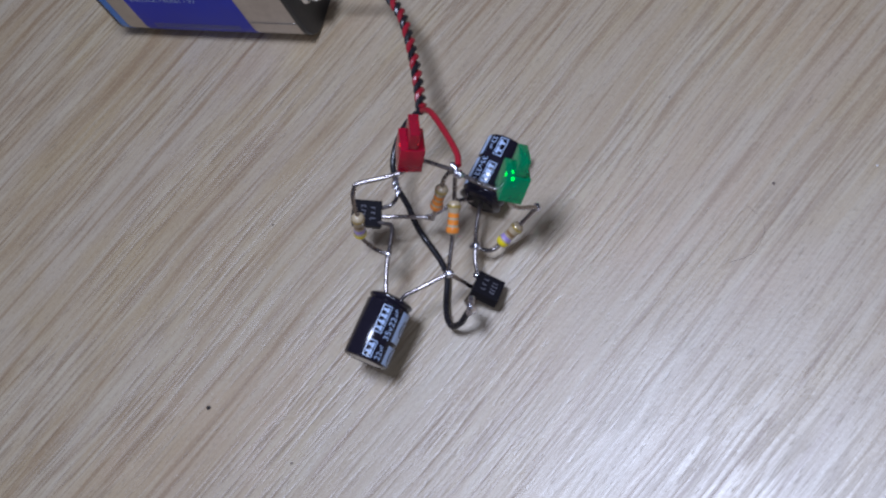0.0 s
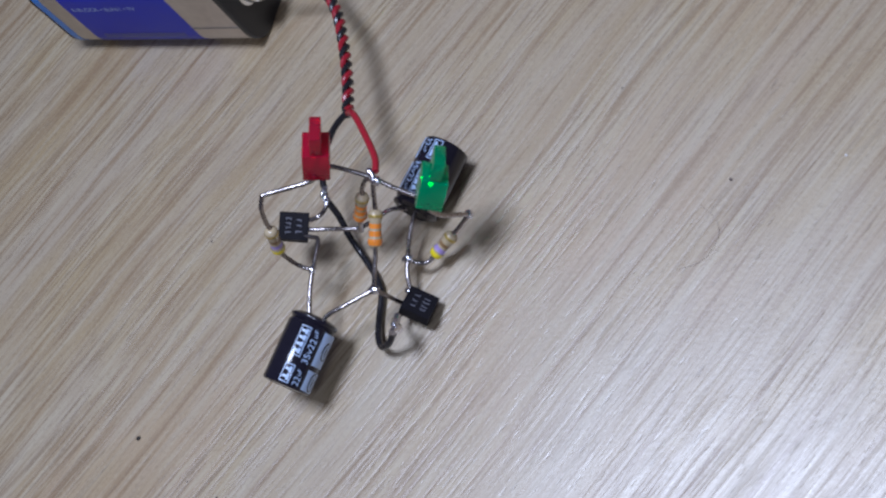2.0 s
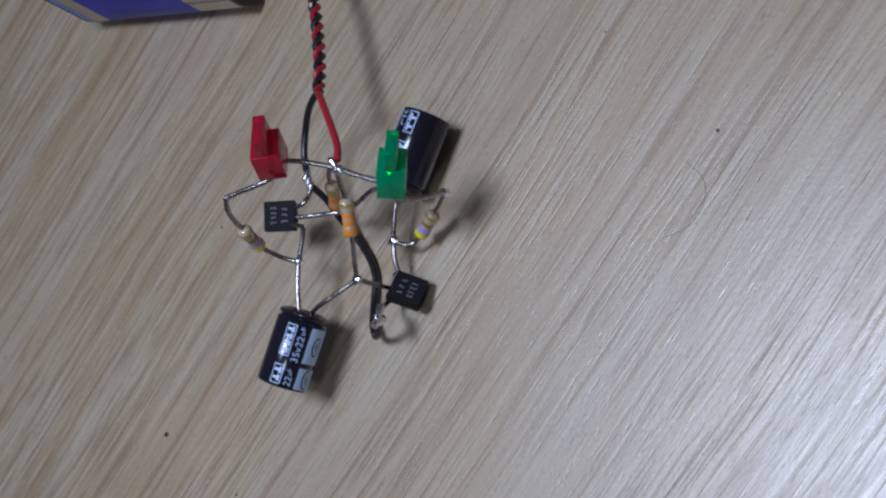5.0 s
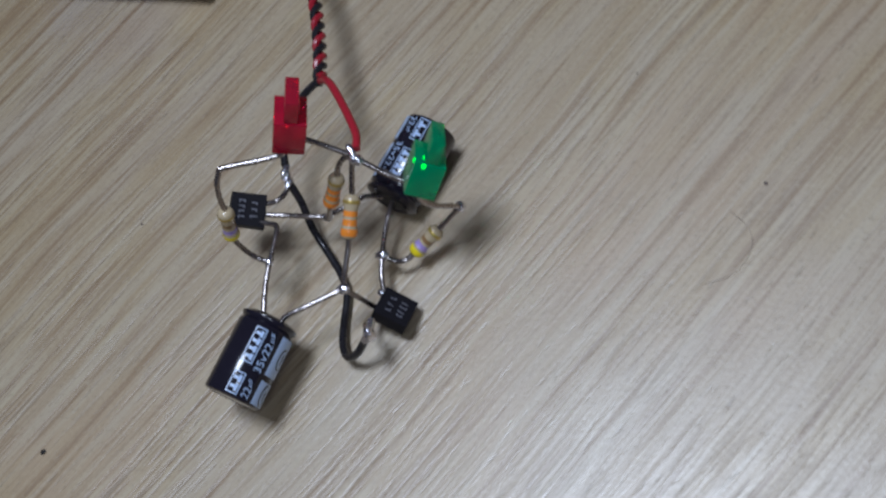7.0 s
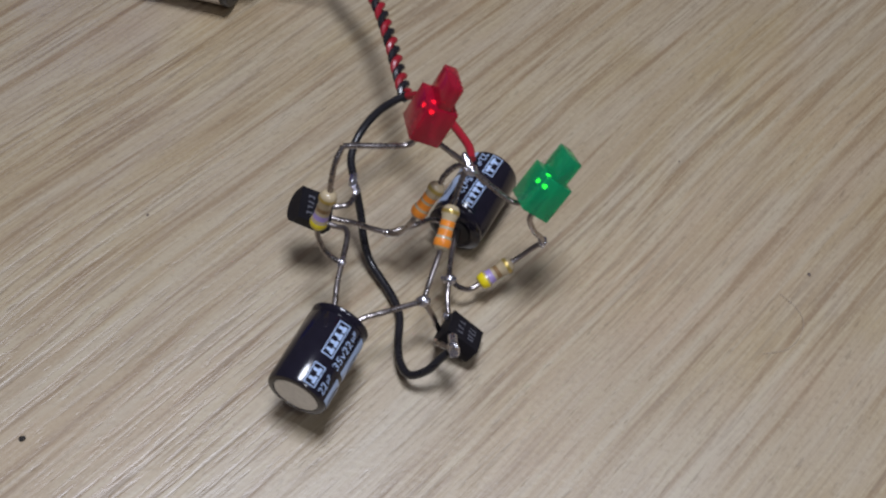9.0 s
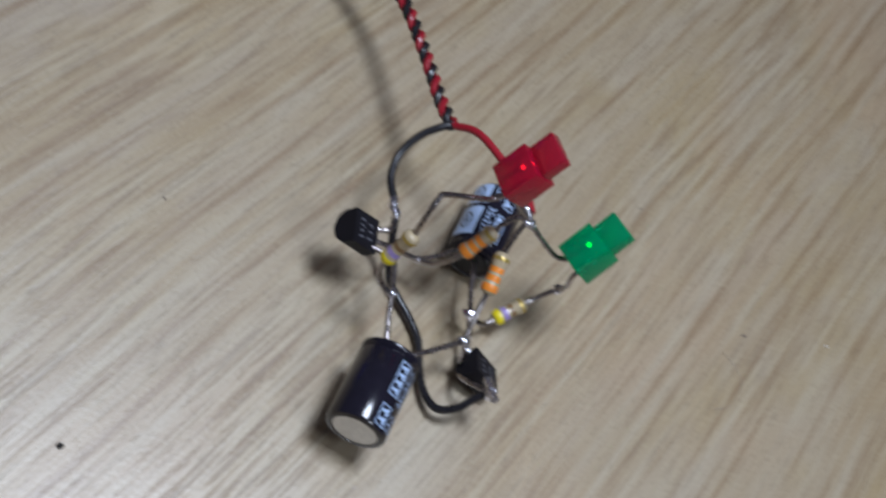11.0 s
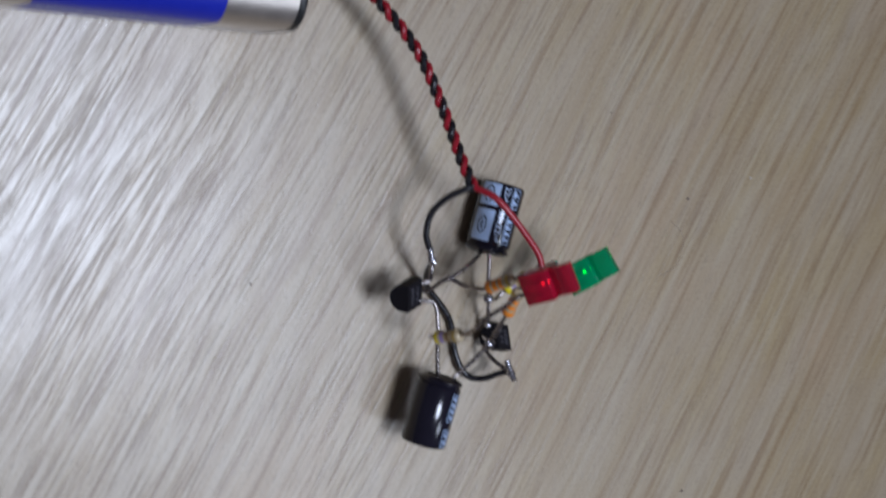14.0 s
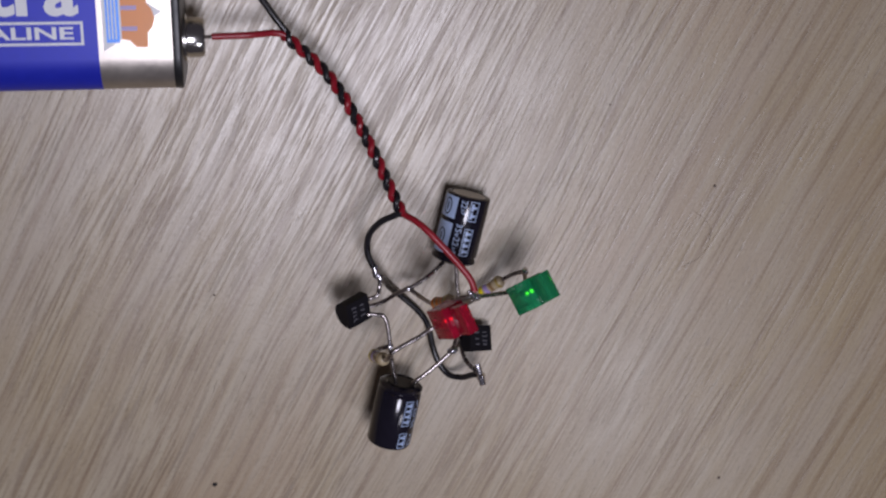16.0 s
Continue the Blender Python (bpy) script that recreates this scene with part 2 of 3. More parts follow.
def blob(center, r, parent, name="solder_joint", mat_=None, squash=(1, 1, 1), seed=1):
    bm = bmesh.new()
    bmesh.ops.create_icosphere(bm, subdivisions=3, radius=1)
    for v in bm.verts:
        k = 1 + 0.35 * noise.noise(v.co * 1.6 + Vector((seed * 7.3, seed * 1.7, 0)))
        v.co = Vector((v.co.x * squash[0], v.co.y * squash[1], v.co.z * squash[2])) * (r * k)
    return part(name, bm, mat_ or SOLDER, parent, "", Matrix.Translation(Vector(center)))


def rounded_box(sx, sy, sz, r, segments=3, z0=None):
    bm = bmesh.new()
    bmesh.ops.create_cube(bm, size=1)
    bmesh.ops.scale(bm, vec=(sx, sy, sz), verts=bm.verts)
    if z0 is not None:
        bmesh.ops.translate(bm, vec=(0, 0, z0 + sz / 2), verts=bm.verts)
    bmesh.ops.bevel(bm, geom=bm.edges[:], offset=r, segments=segments, affect="EDGES", profile=0.5)
    return bm


def lettering(text, size, width=None, bold=0.0):
    """Flat letters as a bmesh round the origin, in centimetres; width squeezes them to that length."""
    cu = bpy.data.curves.new("lettering", "FONT")
    cu.body, cu.size, cu.align_x, cu.align_y, cu.resolution_u, cu.offset = text, size, "CENTER", "CENTER", 3, bold
    ob = bpy.data.objects.new("lettering", cu)
    scene.collection.objects.link(ob)
    me = bpy.data.meshes.new_from_object(ob.evaluated_get(bpy.context.evaluated_depsgraph_get()))
    bm = bmesh.new()
    bm.from_mesh(me)
    bpy.data.objects.remove(ob)
    bpy.data.meshes.remove(me)
    bpy.data.curves.remove(cu)
    bmesh.ops.remove_doubles(bm, verts=bm.verts, dist=1e-5)
    xs = [v.co.x for v in bm.verts]
    ys = [v.co.y for v in bm.verts]
    cx, cy, w = (max(xs) + min(xs)) / 2, (max(ys) + min(ys)) / 2, max(xs) - min(xs)
    k = (width / w) if width else 1
    for v in bm.verts:
        v.co = Vector(((v.co.x - cx) * k, v.co.y - cy, 0))
    return bm


def rect(x0, y0, x1, y1, z=0.0, nx=1, ny=1, bm=None):
    bm = bm or bmesh.new()
    g = [[bm.verts.new((x0 + (x1 - x0) * i / nx, y0 + (y1 - y0) * j / ny, z)) for j in range(ny + 1)] for i in range(nx + 1)]
    for i in range(nx):
        for j in range(ny):
            bm.faces.new((g[i][j], g[i + 1][j], g[i + 1][j + 1], g[i][j + 1]))
    return bm


def wrap(bm, r, theta):
    """Bends a flat print (x along the axis, y round it) on to a cylinder of radius r about z."""
    for k in range(-8, 9):
        bmesh.ops.bisect_plane(bm, geom=bm.verts[:] + bm.edges[:] + bm.faces[:], plane_co=(0, k * 0.05, 0), plane_no=(0, 1, 0))
    for v in bm.verts:
        a = theta + v.co.y / r
        v.co = Vector((r * math.cos(a), r * math.sin(a), v.co.x))
    return bm


# ---- the table ----
def slab():
    bm = rounded_box(120, 90, 2.4, 0.25, 3)
    return bm


table = link("tabletop", slab(), WOOD, Matrix.Translation((0, 12, -1.2)), label="pale wood veneer tabletop with diagonal open grain")
tagged(table, category="table top", kind="structure")

# ---- the battery ----
BATT = at((-7.14, 17.03, 0), (0, 0, 1), (0.9951, -0.0983, 0))


def shell(x0, x1, grow=0.0):
    """A length of the battery's rounded box between x0 and x1."""
    w, h, r, n = 1.325 + grow, 1.1 + grow, 0.54, 9
    ring = []
    for cx, cy, a0 in ((w - r, h - r, 0), (-(w - r), h - r, 90), (-(w - r), -(h - r), 180), (w - r, -(h - r), 270)):
        for i in range(n):
            a = radians(a0 + 90 * i / (n - 1))
            ring.append((cx + r * math.cos(a), cy + r * math.sin(a) + 1.1 + 0.012))
    bm = bmesh.new()
    p = [bm.verts.new((x0, y, z)) for y, z in ring]
    q = [bm.verts.new((x1, y, z)) for y, z in ring]
    for i in range(len(ring)):
        j = (i + 1) % len(ring)
        bm.faces.new((p[i], p[j], q[j], q[i]))
    bm.faces.new(p[::-1])
    bm.faces.new(q)
    return bm


def end_cap(x0, x1):
    bm = shell(x0, x1, 0.006)
    bmesh.ops.recalc_face_normals(bm, faces=bm.faces)
    edges = [e for e in bm.edges if abs(e.verts[0].co.x - e.verts[1].co.x) < 1e-6]
    bmesh.ops.bevel(bm, geom=edges, offset=0.035, segments=3, affect="EDGES", profile=0.5)
    return bm


def build_battery():
    b = link("battery", None, None, BATT)
    tagged(b, "blue and champagne nine volt block battery lying on the table", "battery")
    part("can", shell(-2.20, 2.12), CHAMPAGNE, b, "champagne metal can")
    part("bottom_cap", end_cap(-2.28, -2.19), CAP, b, "black plastic end rim")
    part("top_cap", end_cap(2.11, 2.25), CAP, b, "black plastic terminal plate")
    part("blue_stripe", shell(-2.19, -2.02, 0.004), SKY, b, "light blue stripe")
    label = part("label", shell(-1.56, 1.04, 0.004), BLUE, b, "dark blue printed sleeve")
    part("seam", rounded_box(1.1, 0.02, 0.018, 0.006, 1), NICKEL, b, "bright folded seam", BATT @ pose(1.58, -1.33, 0.76))
    top = 2.216 + 0.006
    # white word and the framed word under it, on the upper face
    part("wording", lettering("Ultra", 1.0, 2.3, 0.028), WHITE, label, "large white word", BATT @ pose(-0.36, 0.22, top))
    part("wording", lettering("ALKALINE", 0.25, 2.06, 0.006), WHITE, label, "small white word", BATT @ pose(-0.33, -0.40, top))
    for x0, y0, x1, y1 in ((-1.50, -0.58, 0.84, -0.54), (-1.50, -0.27, 0.84, -0.23), (-1.50, -0.54, -1.46, -0.27), (0.80, -0.54, 0.84, -0.27)):
        part("frame_line", rect(x0, y0, x1, y1, top), WHITE, label, "", BATT.copy())
    # wording along the side face
    side = BATT @ pose(-0.62, -1.3335, 1.46, 90, 0, 0)
    part("wording", lettering("E-BLOCK • 6LR61 • 9V", 0.17, 1.55), PRINT, label, "small pale wording", side)
    for k in range(3):
        part("small_print", rect(-1.3, 0, 0.75, 0.018), MARK, label, "", BATT @ pose(0, -1.3335, 0.60 - 0.05 * k, 90, 0, 0))
    # the emblem on the champagne field, as plain shapes
    burst = bmesh.new()
    pts = []
    for x, y in ((1.12, -0.30), (1.12, 0.85), (1.42, 0.62), (1.55, 0.78), (1.78, 0.62), (1.76, 0.42), (1.98, 0.28), (1.76, 0.14), (1.76, -0.06), (1.60, -0.16), (1.42, -0.10)):
        pts.append(burst.verts.new((x, y - 0.38, top - 0.001)))
    burst.faces.new(pts[::-1])
    part("emblem_ground", burst, WHITE, b, "pale pointed emblem", BATT.copy())
    part("emblem_panel", rect(1.17, -0.55, 1.36, 0.20, top + 0.003), SKY, b, "light blue emblem panel", BATT.copy())
    for k in range(3):
        part("panel_line", rect(1.20 + 0.05 * k, -0.50, 1.222 + 0.05 * k, 0.16, top + 0.006), WHITE, b, "", BATT.copy())
    shape = bmesh.new()
    outline = ((1.39, 0.17), (1.60, 0.18), (1.66, 0.23), (1.76, 0.23), (1.77, 0.03), (1.84, -0.06), (1.88, -0.19), (1.84, -0.32), (1.77, -0.41), (1.76, -0.62), (1.60, -0.62),
               (1.50, -0.52), (1.39, -0.50))
    shape.faces.new([shape.verts.new((x, y, top + 0.004)) for x, y in outline])
    part("emblem_shape", shape, LOGO, b, "orange stepped emblem shape", BATT.copy())
    for y in (-0.04, -0.345):
        part("emblem_slot", rect(1.39, y - 0.032, 1.62, y + 0.032, top + 0.007), VIOLET, b, "", BATT.copy())
    # terminals
    male = BATT @ pose(2.25, -0.635, 1.112, 0, 90, 0)
    part("positive_terminal", lathe(((0.37, 0), (0.37, 0.04), (0.315, 0.06), (0.315, 0.28), (0.285, 0.32), (0.19, 0.32), (0.17, 0.27), (0.02, 0.27))), NICKEL, b, "round nickel stud", male)
    female = BATT @ pose(2.25, 0.635, 1.112, 0, 90, 0)
    part("negative_terminal", lathe(((0.40, 0), (0.40, 0.05), (0.36, 0.06), (0.33, 0.1), (0.36, 0.26), (0.41, 0.28), (0.38, 0.29), (0.31, 0.2), (0.30, 0.08), (0.02, 0.08)), 6), NICKEL, b, "six-sided nickel socket", female)
    return b


build_battery()

# ---- the circuit: parts soldered together in the air ----
circuit = link("electronic_circuit", None, None, Matrix.Translation((-1.2, 10.6, 0)))
tagged(circuit, "hand-soldered blinker circuit of loose parts standing on the table", "circuit")


def build_capacitor(lead_end, bottom_end, theta, label):
    a, e = Vector(lead_end), Vector(bottom_end)
    length, R = (e - a).length + 0.04, 0.392
    m = at(a, e - a, (0, 0, 1))
    prof = ((0.22, 0.035), (0.29, 0.0), (0.345, 0.02), (R, 0.05), (R, 0.08), (R - 0.015, 0.10), (R - 0.036, 0.125), (R - 0.015, 0.15), (R, 0.17),
            (R, length - 0.04), (R - 0.013, length - 0.012), (R - 0.04, length), (0.305, length), (0.30, length - 0.02), (0.02, length - 0.02))
    body = part("capacitor", lathe(prof, 48), SLEEVE, circuit, label, m)
    part("seal", lathe(((0.02, 0.01), (0.225, 0.01), (0.225, 0.045), (0.02, 0.045)), 32), RUBBER, body, "black rubber seal")
    disc = lathe(((0.298, length - 0.019), (0.295, length - 0.008), (0.28, length - 0.006), (0.02, length - 0.006)), 40)
    part("base_disc", disc, ALU, body, "bare aluminium end")
    r = R + 0.003
    # framed blocks, lettering and the polarity stripe, printed twice along the sleeve
    for z0, z1, n in ((0.21, 0.70, 4), (0.84, length - 0.05, 2)):
        for x0, x1, y0, y1 in ((z0, z1, -0.080, -0.067), (z0, z1, 0.067, 0.080), (z0, z0 + 0.014, -0.067, 0.067), (z1 - 0.014, z1, -0.067, 0.067)):
            part("print_frame", wrap(rect(x0, y0, x1, y1), r, theta), PRINT, body)
        step = (z1 - z0 - 0.06) / n
        for k in range(n):
            c = z0 + 0.03 + step * k
            part("print_block", wrap(rect(c + 0.010, -0.052, c + step - 0.012, -0.010), r, theta), PRINT, body)
            part("print_block", wrap(rect(c + step / 2 - 0.022, -0.010, c + step / 2 + 0.018, 0.052), r, theta), PRINT, body)
    for text, c, w in (("35v22", 0.56, 0.40), ("µF", 0.27, 0.12), ("22", length - 0.13, 0.14), ("µF", length - 0.27, 0.09)):
        bm = lettering(text, 0.095 if text == "µF" else 0.155, w)
        for v in bm.verts:
            v.co = Vector((c - v.co.x, v.co.y, 0))
        part("lettering", wrap(bm, r, theta - 0.47), PRINT, body, "pale capacity lettering")
    for z0, z1 in ((0.19, 0.74), (0.82, length - 0.04)):
        zc = (z0 + z1) / 2
        part("polarity_stripe", wrap(rect(z0, -0.185, z1, 0.185), r, theta - 1.25), PRINT, body, "pale polarity stripe")
        for rx, ry, up, mat_, text in ((0.155, 0.085, 0.003, SLEEVE, "black oval ring"), (0.13, 0.062, 0.005, PRINT, "pale oval field"), (0.085, 0.016, 0.007, SLEEVE, "black minus mark")):
            oval = bmesh.new()
            oval.faces.new([oval.verts.new((zc + rx * math.cos(q), ry * math.sin(q), 0)) for q in (2 * math.pi * i / 28 for i in range(28))])
            part("minus_mark", wrap(oval, r + up, theta - 1.25), mat_, body, text)
    return body


cap_a = build_capacitor((-2.12, 9.706, 0.868), (-2.459, 8.61, 0.796), radians(-26), "black electrolytic capacitor held clear of the table")
cap_b = build_capacitor((-0.956, 11.68, 0.47), (-0.565, 12.82, 0.46), radians(10), "black electrolytic capacitor lying behind the green lamp")


def build_resistor(top, bottom, bands, label):
    a, e = Vector(bottom), Vector(top)
    m = at(a, e - a, (0, 0.3, 1) if abs((e - a).normalized().z) < 0.9 else (1, 0, 0))
    L = (e - a).length + 0.06
    m.translation -= m.to_3x3() @ Vector((0, 0, 0.03))
    prof = [(0.035, 0.0), (0.075, 0.012), (0.103, 0.045), (0.113, 0.09), (0.109, 0.14), (0.094, 0.19), (0.092, L / 2), (0.094, L - 0.19), (0.109, L - 0.14),
            (0.113, L - 0.09), (0.103, L - 0.045), (0.075, L - 0.012), (0.035, L)]

    def radius(z):
        for (r0, z0), (r1, z1) in zip(prof, prof[1:]):
            if z0 <= z <= z1:
                return r0 + (r1 - r0) * (z - z0) / max(z1 - z0, 1e-6)
        return 0.1

    body = part("resistor", lathe(prof, 28), BEIGE, circuit, label, m)
    for z, w, mat_ in bands:
        zz = [z * L + w * (k / 6 - 0.5) for k in range(7)]
        ring = [(radius(q) + 0.0025, q) for q in zz]
        part("colour_band", lathe(ring, 28, closed=False), mat_, body)
    return body


FOUR_SEVEN = ((0.12, 0.12, YELLOW), (0.36, 0.075, VIOLET), (0.56, 0.06, BROWN), (0.84, 0.05, GOLD))
THREES = ((0.16, 0.10, ORANGE), (0.38, 0.085, ORANGE), (0.58, 0.075, ORANGE), (0.84, 0.05, GOLD))
r1 = build_resistor((-2.47, 10.67, 2.10), (-2.60, 10.565, 1.575), FOUR_SEVEN, "beige resistor with yellow and violet bands, upright")
r4 = build_resistor((-0.13, 11.222, 0.56), (-0.48, 10.962, 0.375), FOUR_SEVEN, "beige resistor with yellow and violet bands, lying low")
r2 = build_resistor((-0.99, 11.18, 1.585), (-1.05, 10.73, 1.30), THREES, "beige resistor with orange bands, in front")
r3 = build_resistor((-1.20, 11.40, 1.71), (-1.43, 11.22, 1.28), THREES, "beige resistor with orange bands, behind")


def build_lamp(base, axis, width, lens, tip, die, colour):
    m = at(base, axis, width)
    W, T, L1, L2, T2 = 0.505, 0.405, 0.52, 0.345, 0.172
    bm = rounded_box(W, T, L1, 0.014, 2, z0=0)
    lamp = part("indicator_lamp", bm, lens, circuit, colour + " translucent two-step plastic lamp", m)
    part("lens_tip", rounded_box(W - 0.03, T2, L2, 0.014, 2, z0=L1 - 0.004), tip, lamp, colour + " narrower lens tip")
    bm = bmesh.new()
    bmesh.ops.create_icosphere(bm, subdivisions=2, radius=0.028)
    part("glowing_die", bm, die, lamp, "glowing " + colour + " die", m @ Matrix.Translation((0.03, T2 * 0.2, 0.34)))
    part("cup", lathe(((0.03, 0.0), (0.035, 0.2), (0.075, 0.27), (0.06, 0.272), (0.02, 0.25)), 16), TIN, lamp, "metal die cup", m @ Matrix.Translation((0.07, 0, 0.03)))
    part("post", rounded_box(0.05, 0.05, 0.27, 0.01, 1, z0=0.03), TIN, lamp, "metal contact post", m @ Matrix.Translation((-0.12, 0, 0)))
    return lamp


red = build_lamp((-1.504, 11.423, 2.63), (0.382, 0.284, 0.879), (-0.294, 0.939, -0.176), RED_LENS, RED_TIP, RED_DIE, "red")
green = build_lamp((-0.03, 11.263, 1.727), (0.473, 0.485, 0.736), (-0.321, 0.872, -0.369), GREEN_LENS, GREEN_TIP, GREEN_DIE, "green")


def build_transistor(face_center, axis, normal, label, seed):
    """Half-round black case; z from the legs to the top, x out of the flat face."""
    m = at(face_center, axis, normal)
    Wd, Th, L = 0.238, 0.36, 0.485
    ring = [(0.0, -Wd), (0.0, Wd)]
    for i in range(1, 12):
        a = radians(90 + 180 * i / 12)
        ring.append((-0.10 + (Th - 0.10) * math.cos(a), Wd * 1.02 * math.sin(a)))
    bm = bmesh.new()
    p = [bm.verts.new((x, y, -L / 2)) for x, y in ring]
    q = [bm.verts.new((x * 0.97, y * 0.97, L / 2)) for x, y in ring]
    for i in range(len(ring)):
        j = (i + 1) % len(ring)
        bm.faces.new((p[i], p[j], q[j], q[i]))
    bm.faces.new(p[::-1])
    bm.faces.new(q)
    bmesh.ops.bevel(bm, geom=[e for e in bm.edges if e.calc_face_angle(0) > 0.6], offset=0.014, segments=2, affect="EDGES", profile=0.5)
    t = part("transistor", bm, EPOXY, circuit, label, m)
    rng = random.Random(seed)
    # two lines of unreadable marking as short strokes
    for row, n in ((0.09, 4), (-0.08, 3)):
        for k in range(n):
            y = -0.15 + 0.30 * (k + 0.5) / n + 0.015 * rng.random()
            h = 0.038 + 0.014 * rng.random()
            here = m @ at((0.004, y, 0), (1, 0, 0), (0, 0, 1))
            part("marking", rect(row - h, -0.009, row + h, 0.009), FAINT, t, "", here)
            if rng.random() < 0.7:
                part("marking", rect(row + h - 0.016, 0.011, row + h, 0.032), FAINT, t, "", here)
            if rng.random() < 0.6:
                part("marking", rect(row - h, 0.011, row - h + 0.016, 0.030), FAINT, t, "", here)
    return t


q1 = build_transistor((-2.74, 11.205, 1.12), (-0.827, -0.146, 0.52), (0.547, -0.107, 0.83), "black half-round transistor held above the table", 3)
q2 = build_transistor((-0.57, 10.13, 0.43), (0.455, -0.14, -0.24), (0.54, 0.27, 0.80), "black half-round transistor lying on the table", 5)

# joints
J_L, J_M, J_R, J_TOP, J_3 = (-2.265, 10.47, 1.03), (-1.16, 10.16, 0.90), (-0.90, 10.86, 0.48), (-0.88, 11.53, 2.04), (-1.79, 11.34, 0.65)
J_G, J_B1, J_B2, TAIL, BEND = (0.245, 11.43, 0.85), (-2.41, 11.98, 1.02), (-2.31, 11.72, 0.97), (-0.68, 9.58, 0.82), (-2.37, 10.99, 2.64)
END = (-1.87, 12.99, 1.57)
LEAD = 0.038


def lead(owner, *points, r=LEAD):
    return wire("lead", points, r, TIN, owner, "tinned wire lead", wobble=0.14, seed=len(points) * 7 + int(points[0][0] * 100))


lead(cap_a, (-2.21, 9.66, 0.90), (-2.235, 9.83, 0.94), (-2.265, 10.15, 0.99), J_L)
lead(cap_a, (-1.97, 9.60, 0.90), (-1.87, 9.71, 0.95), (-1.60, 9.87, 0.95), J_M)
lead(cap_b, (-0.90, 11.72, 0.50), (-0.91, 11.50, 0.52), (-0.92, 11.2, 0.50), J_R)
lead(cap_b, (-1.06, 11.74, 0.52), (-1.27, 11.65, 0.68), (-1.52, 11.48, 0.68), J_3)
lead(q1, (-2.64, 11.10, 0.97), (-2.45, 11.06, 0.97), (-2.32, 11.02, 1.00), (-2.27, 10.85, 1.02), J_L)
lead(q1, (-2.66, 11.22, 0.95), (-2.46, 11.22, 0.92), (-2.25, 11.25, 0.86), (-2.0, 11.31, 0.72), J_3)
lead(q1, (-2.66, 11.35, 0.97), (-2.48, 11.38, 0.99), (-2.38, 11.42, 1.0), (-2.33, 11.55, 0.96), J_B2, J_B1)
lead(r1, (-2.60, 10.56, 1.60), (-2.59, 10.54, 1.40), (-2.50, 10.50, 1.18), (-2.36, 10.47, 1.06), J_L)
lead(r1, (-2.47, 10.67, 2.08), (-2.46, 10.74, 2.30), (-2.43, 10.85, 2.51), BEND)
lead(red, BEND, (-2.20, 11.06, 2.61), (-1.9, 11.16, 2.56), (-1.62, 11.28, 2.52), (-1.48, 11.34, 2.69))
lead(red, (-1.53, 11.52, 2.66), (-1.46, 11.53, 2.52), (-1.25, 11.56, 2.30), J_TOP)
lead(green, J_TOP, (-0.62, 11.45, 1.86), (-0.28, 11.38, 1.66), (-0.12, 11.37, 1.66), (-0.03, 11.40, 1.76))
lead(green, (0.03, 11.17, 1.80), (0.0, 11.12, 1.66), (0.08, 11.16, 1.40), (0.20, 11.32, 1.08), J_G)
lead(r4, J_G, (0.12, 11.38, 0.74), (0.0, 11.31, 0.64), (-0.14, 11.215, 0.555))
lead(r4, (-0.47, 10.97, 0.38), (-0.60, 10.86, 0.34), (-0.74, 10.82, 0.40), J_R)
lead(r2, (-0.99, 11.18, 1.58), (-0.95, 11.34, 1.78), J_TOP)
lead(r2, (-1.05, 10.73, 1.30), (-1.07, 10.62, 1.20), (-1.12, 10.38, 1.05), J_M)
lead(r3, (-1.20, 11.40, 1.71), (-1.15, 11.46, 1.84), (-1.03, 11.52, 1.98), J_TOP)
lead(r3, (-1.43, 11.22, 1.28), (-1.50, 11.19, 1.12), (-1.64, 11.23, 0.82), J_3)
lead(q2, J_R, (-0.88, 10.60, 0.42), (-0.82, 10.37, 0.32), (-0.76, 10.34, 0.28))
lead(q2, J_M, (-1.02, 10.15, 0.62), (-0.93, 10.16, 0.34), (-0.80, 10.18, 0.27))
lead(q2, (-0.80, 10.02, 0.27), (-0.92, 9.98, 0.32), (-0.90, 9.80, 0.55), (-0.76, 9.64, 0.74), TAIL)
for k, (c, r, s) in enumerate(((J_L, 0.060, (0.9, 1.6, 1)), (J_M, 0.068, (1.4, 1, 0.9)), (J_R, 0.080, (1.3, 1, 0.8)), (J_3, 0.055, (1.7, 1, 1)), (J_G, 0.066, (1, 1, 1.4)),
                               (J_B2, 0.062, (0.9, 1.5, 1)))):
    blob(c, r, circuit, squash=s, seed=k + 1)
joint = blob((0, 0, 0), 0.066, circuit, squash=(0.9, 0.9, 2.4), seed=11)
joint.matrix_basis = PLACE[circuit].inverted() @ Matrix.Translation(Vector((-0.885, 11.555, 2.04)) * CM) @ Vector((-0.5, 0.8, 0.45)).to_track_quat("Z", "Y").to_matrix().to_4x4()
blob((-0.84, 11.50, 1.99), 0.072, circuit, squash=(1.4, 1.1, 0.9), seed=12)
wire("solder_stub", ((-0.73, 9.78, 0.78), (-0.71, 9.66, 0.82), (-0.69, 9.53, 0.88), (-0.68, 9.43, 0.94)), 0.058, SOLDER, circuit, "solder-covered wire stub")
blob((-2.38, 11.86, 1.01), 0.068, circuit, squash=(0.9, 2.1, 0.9), seed=13)
blob((-0.69, 9.56, 0.82), 0.095, circuit, squash=(0.8, 0.9, 1.3), seed=14)
blob((-0.86, 10.36, 0.36), 0.05, circuit, seed=16)

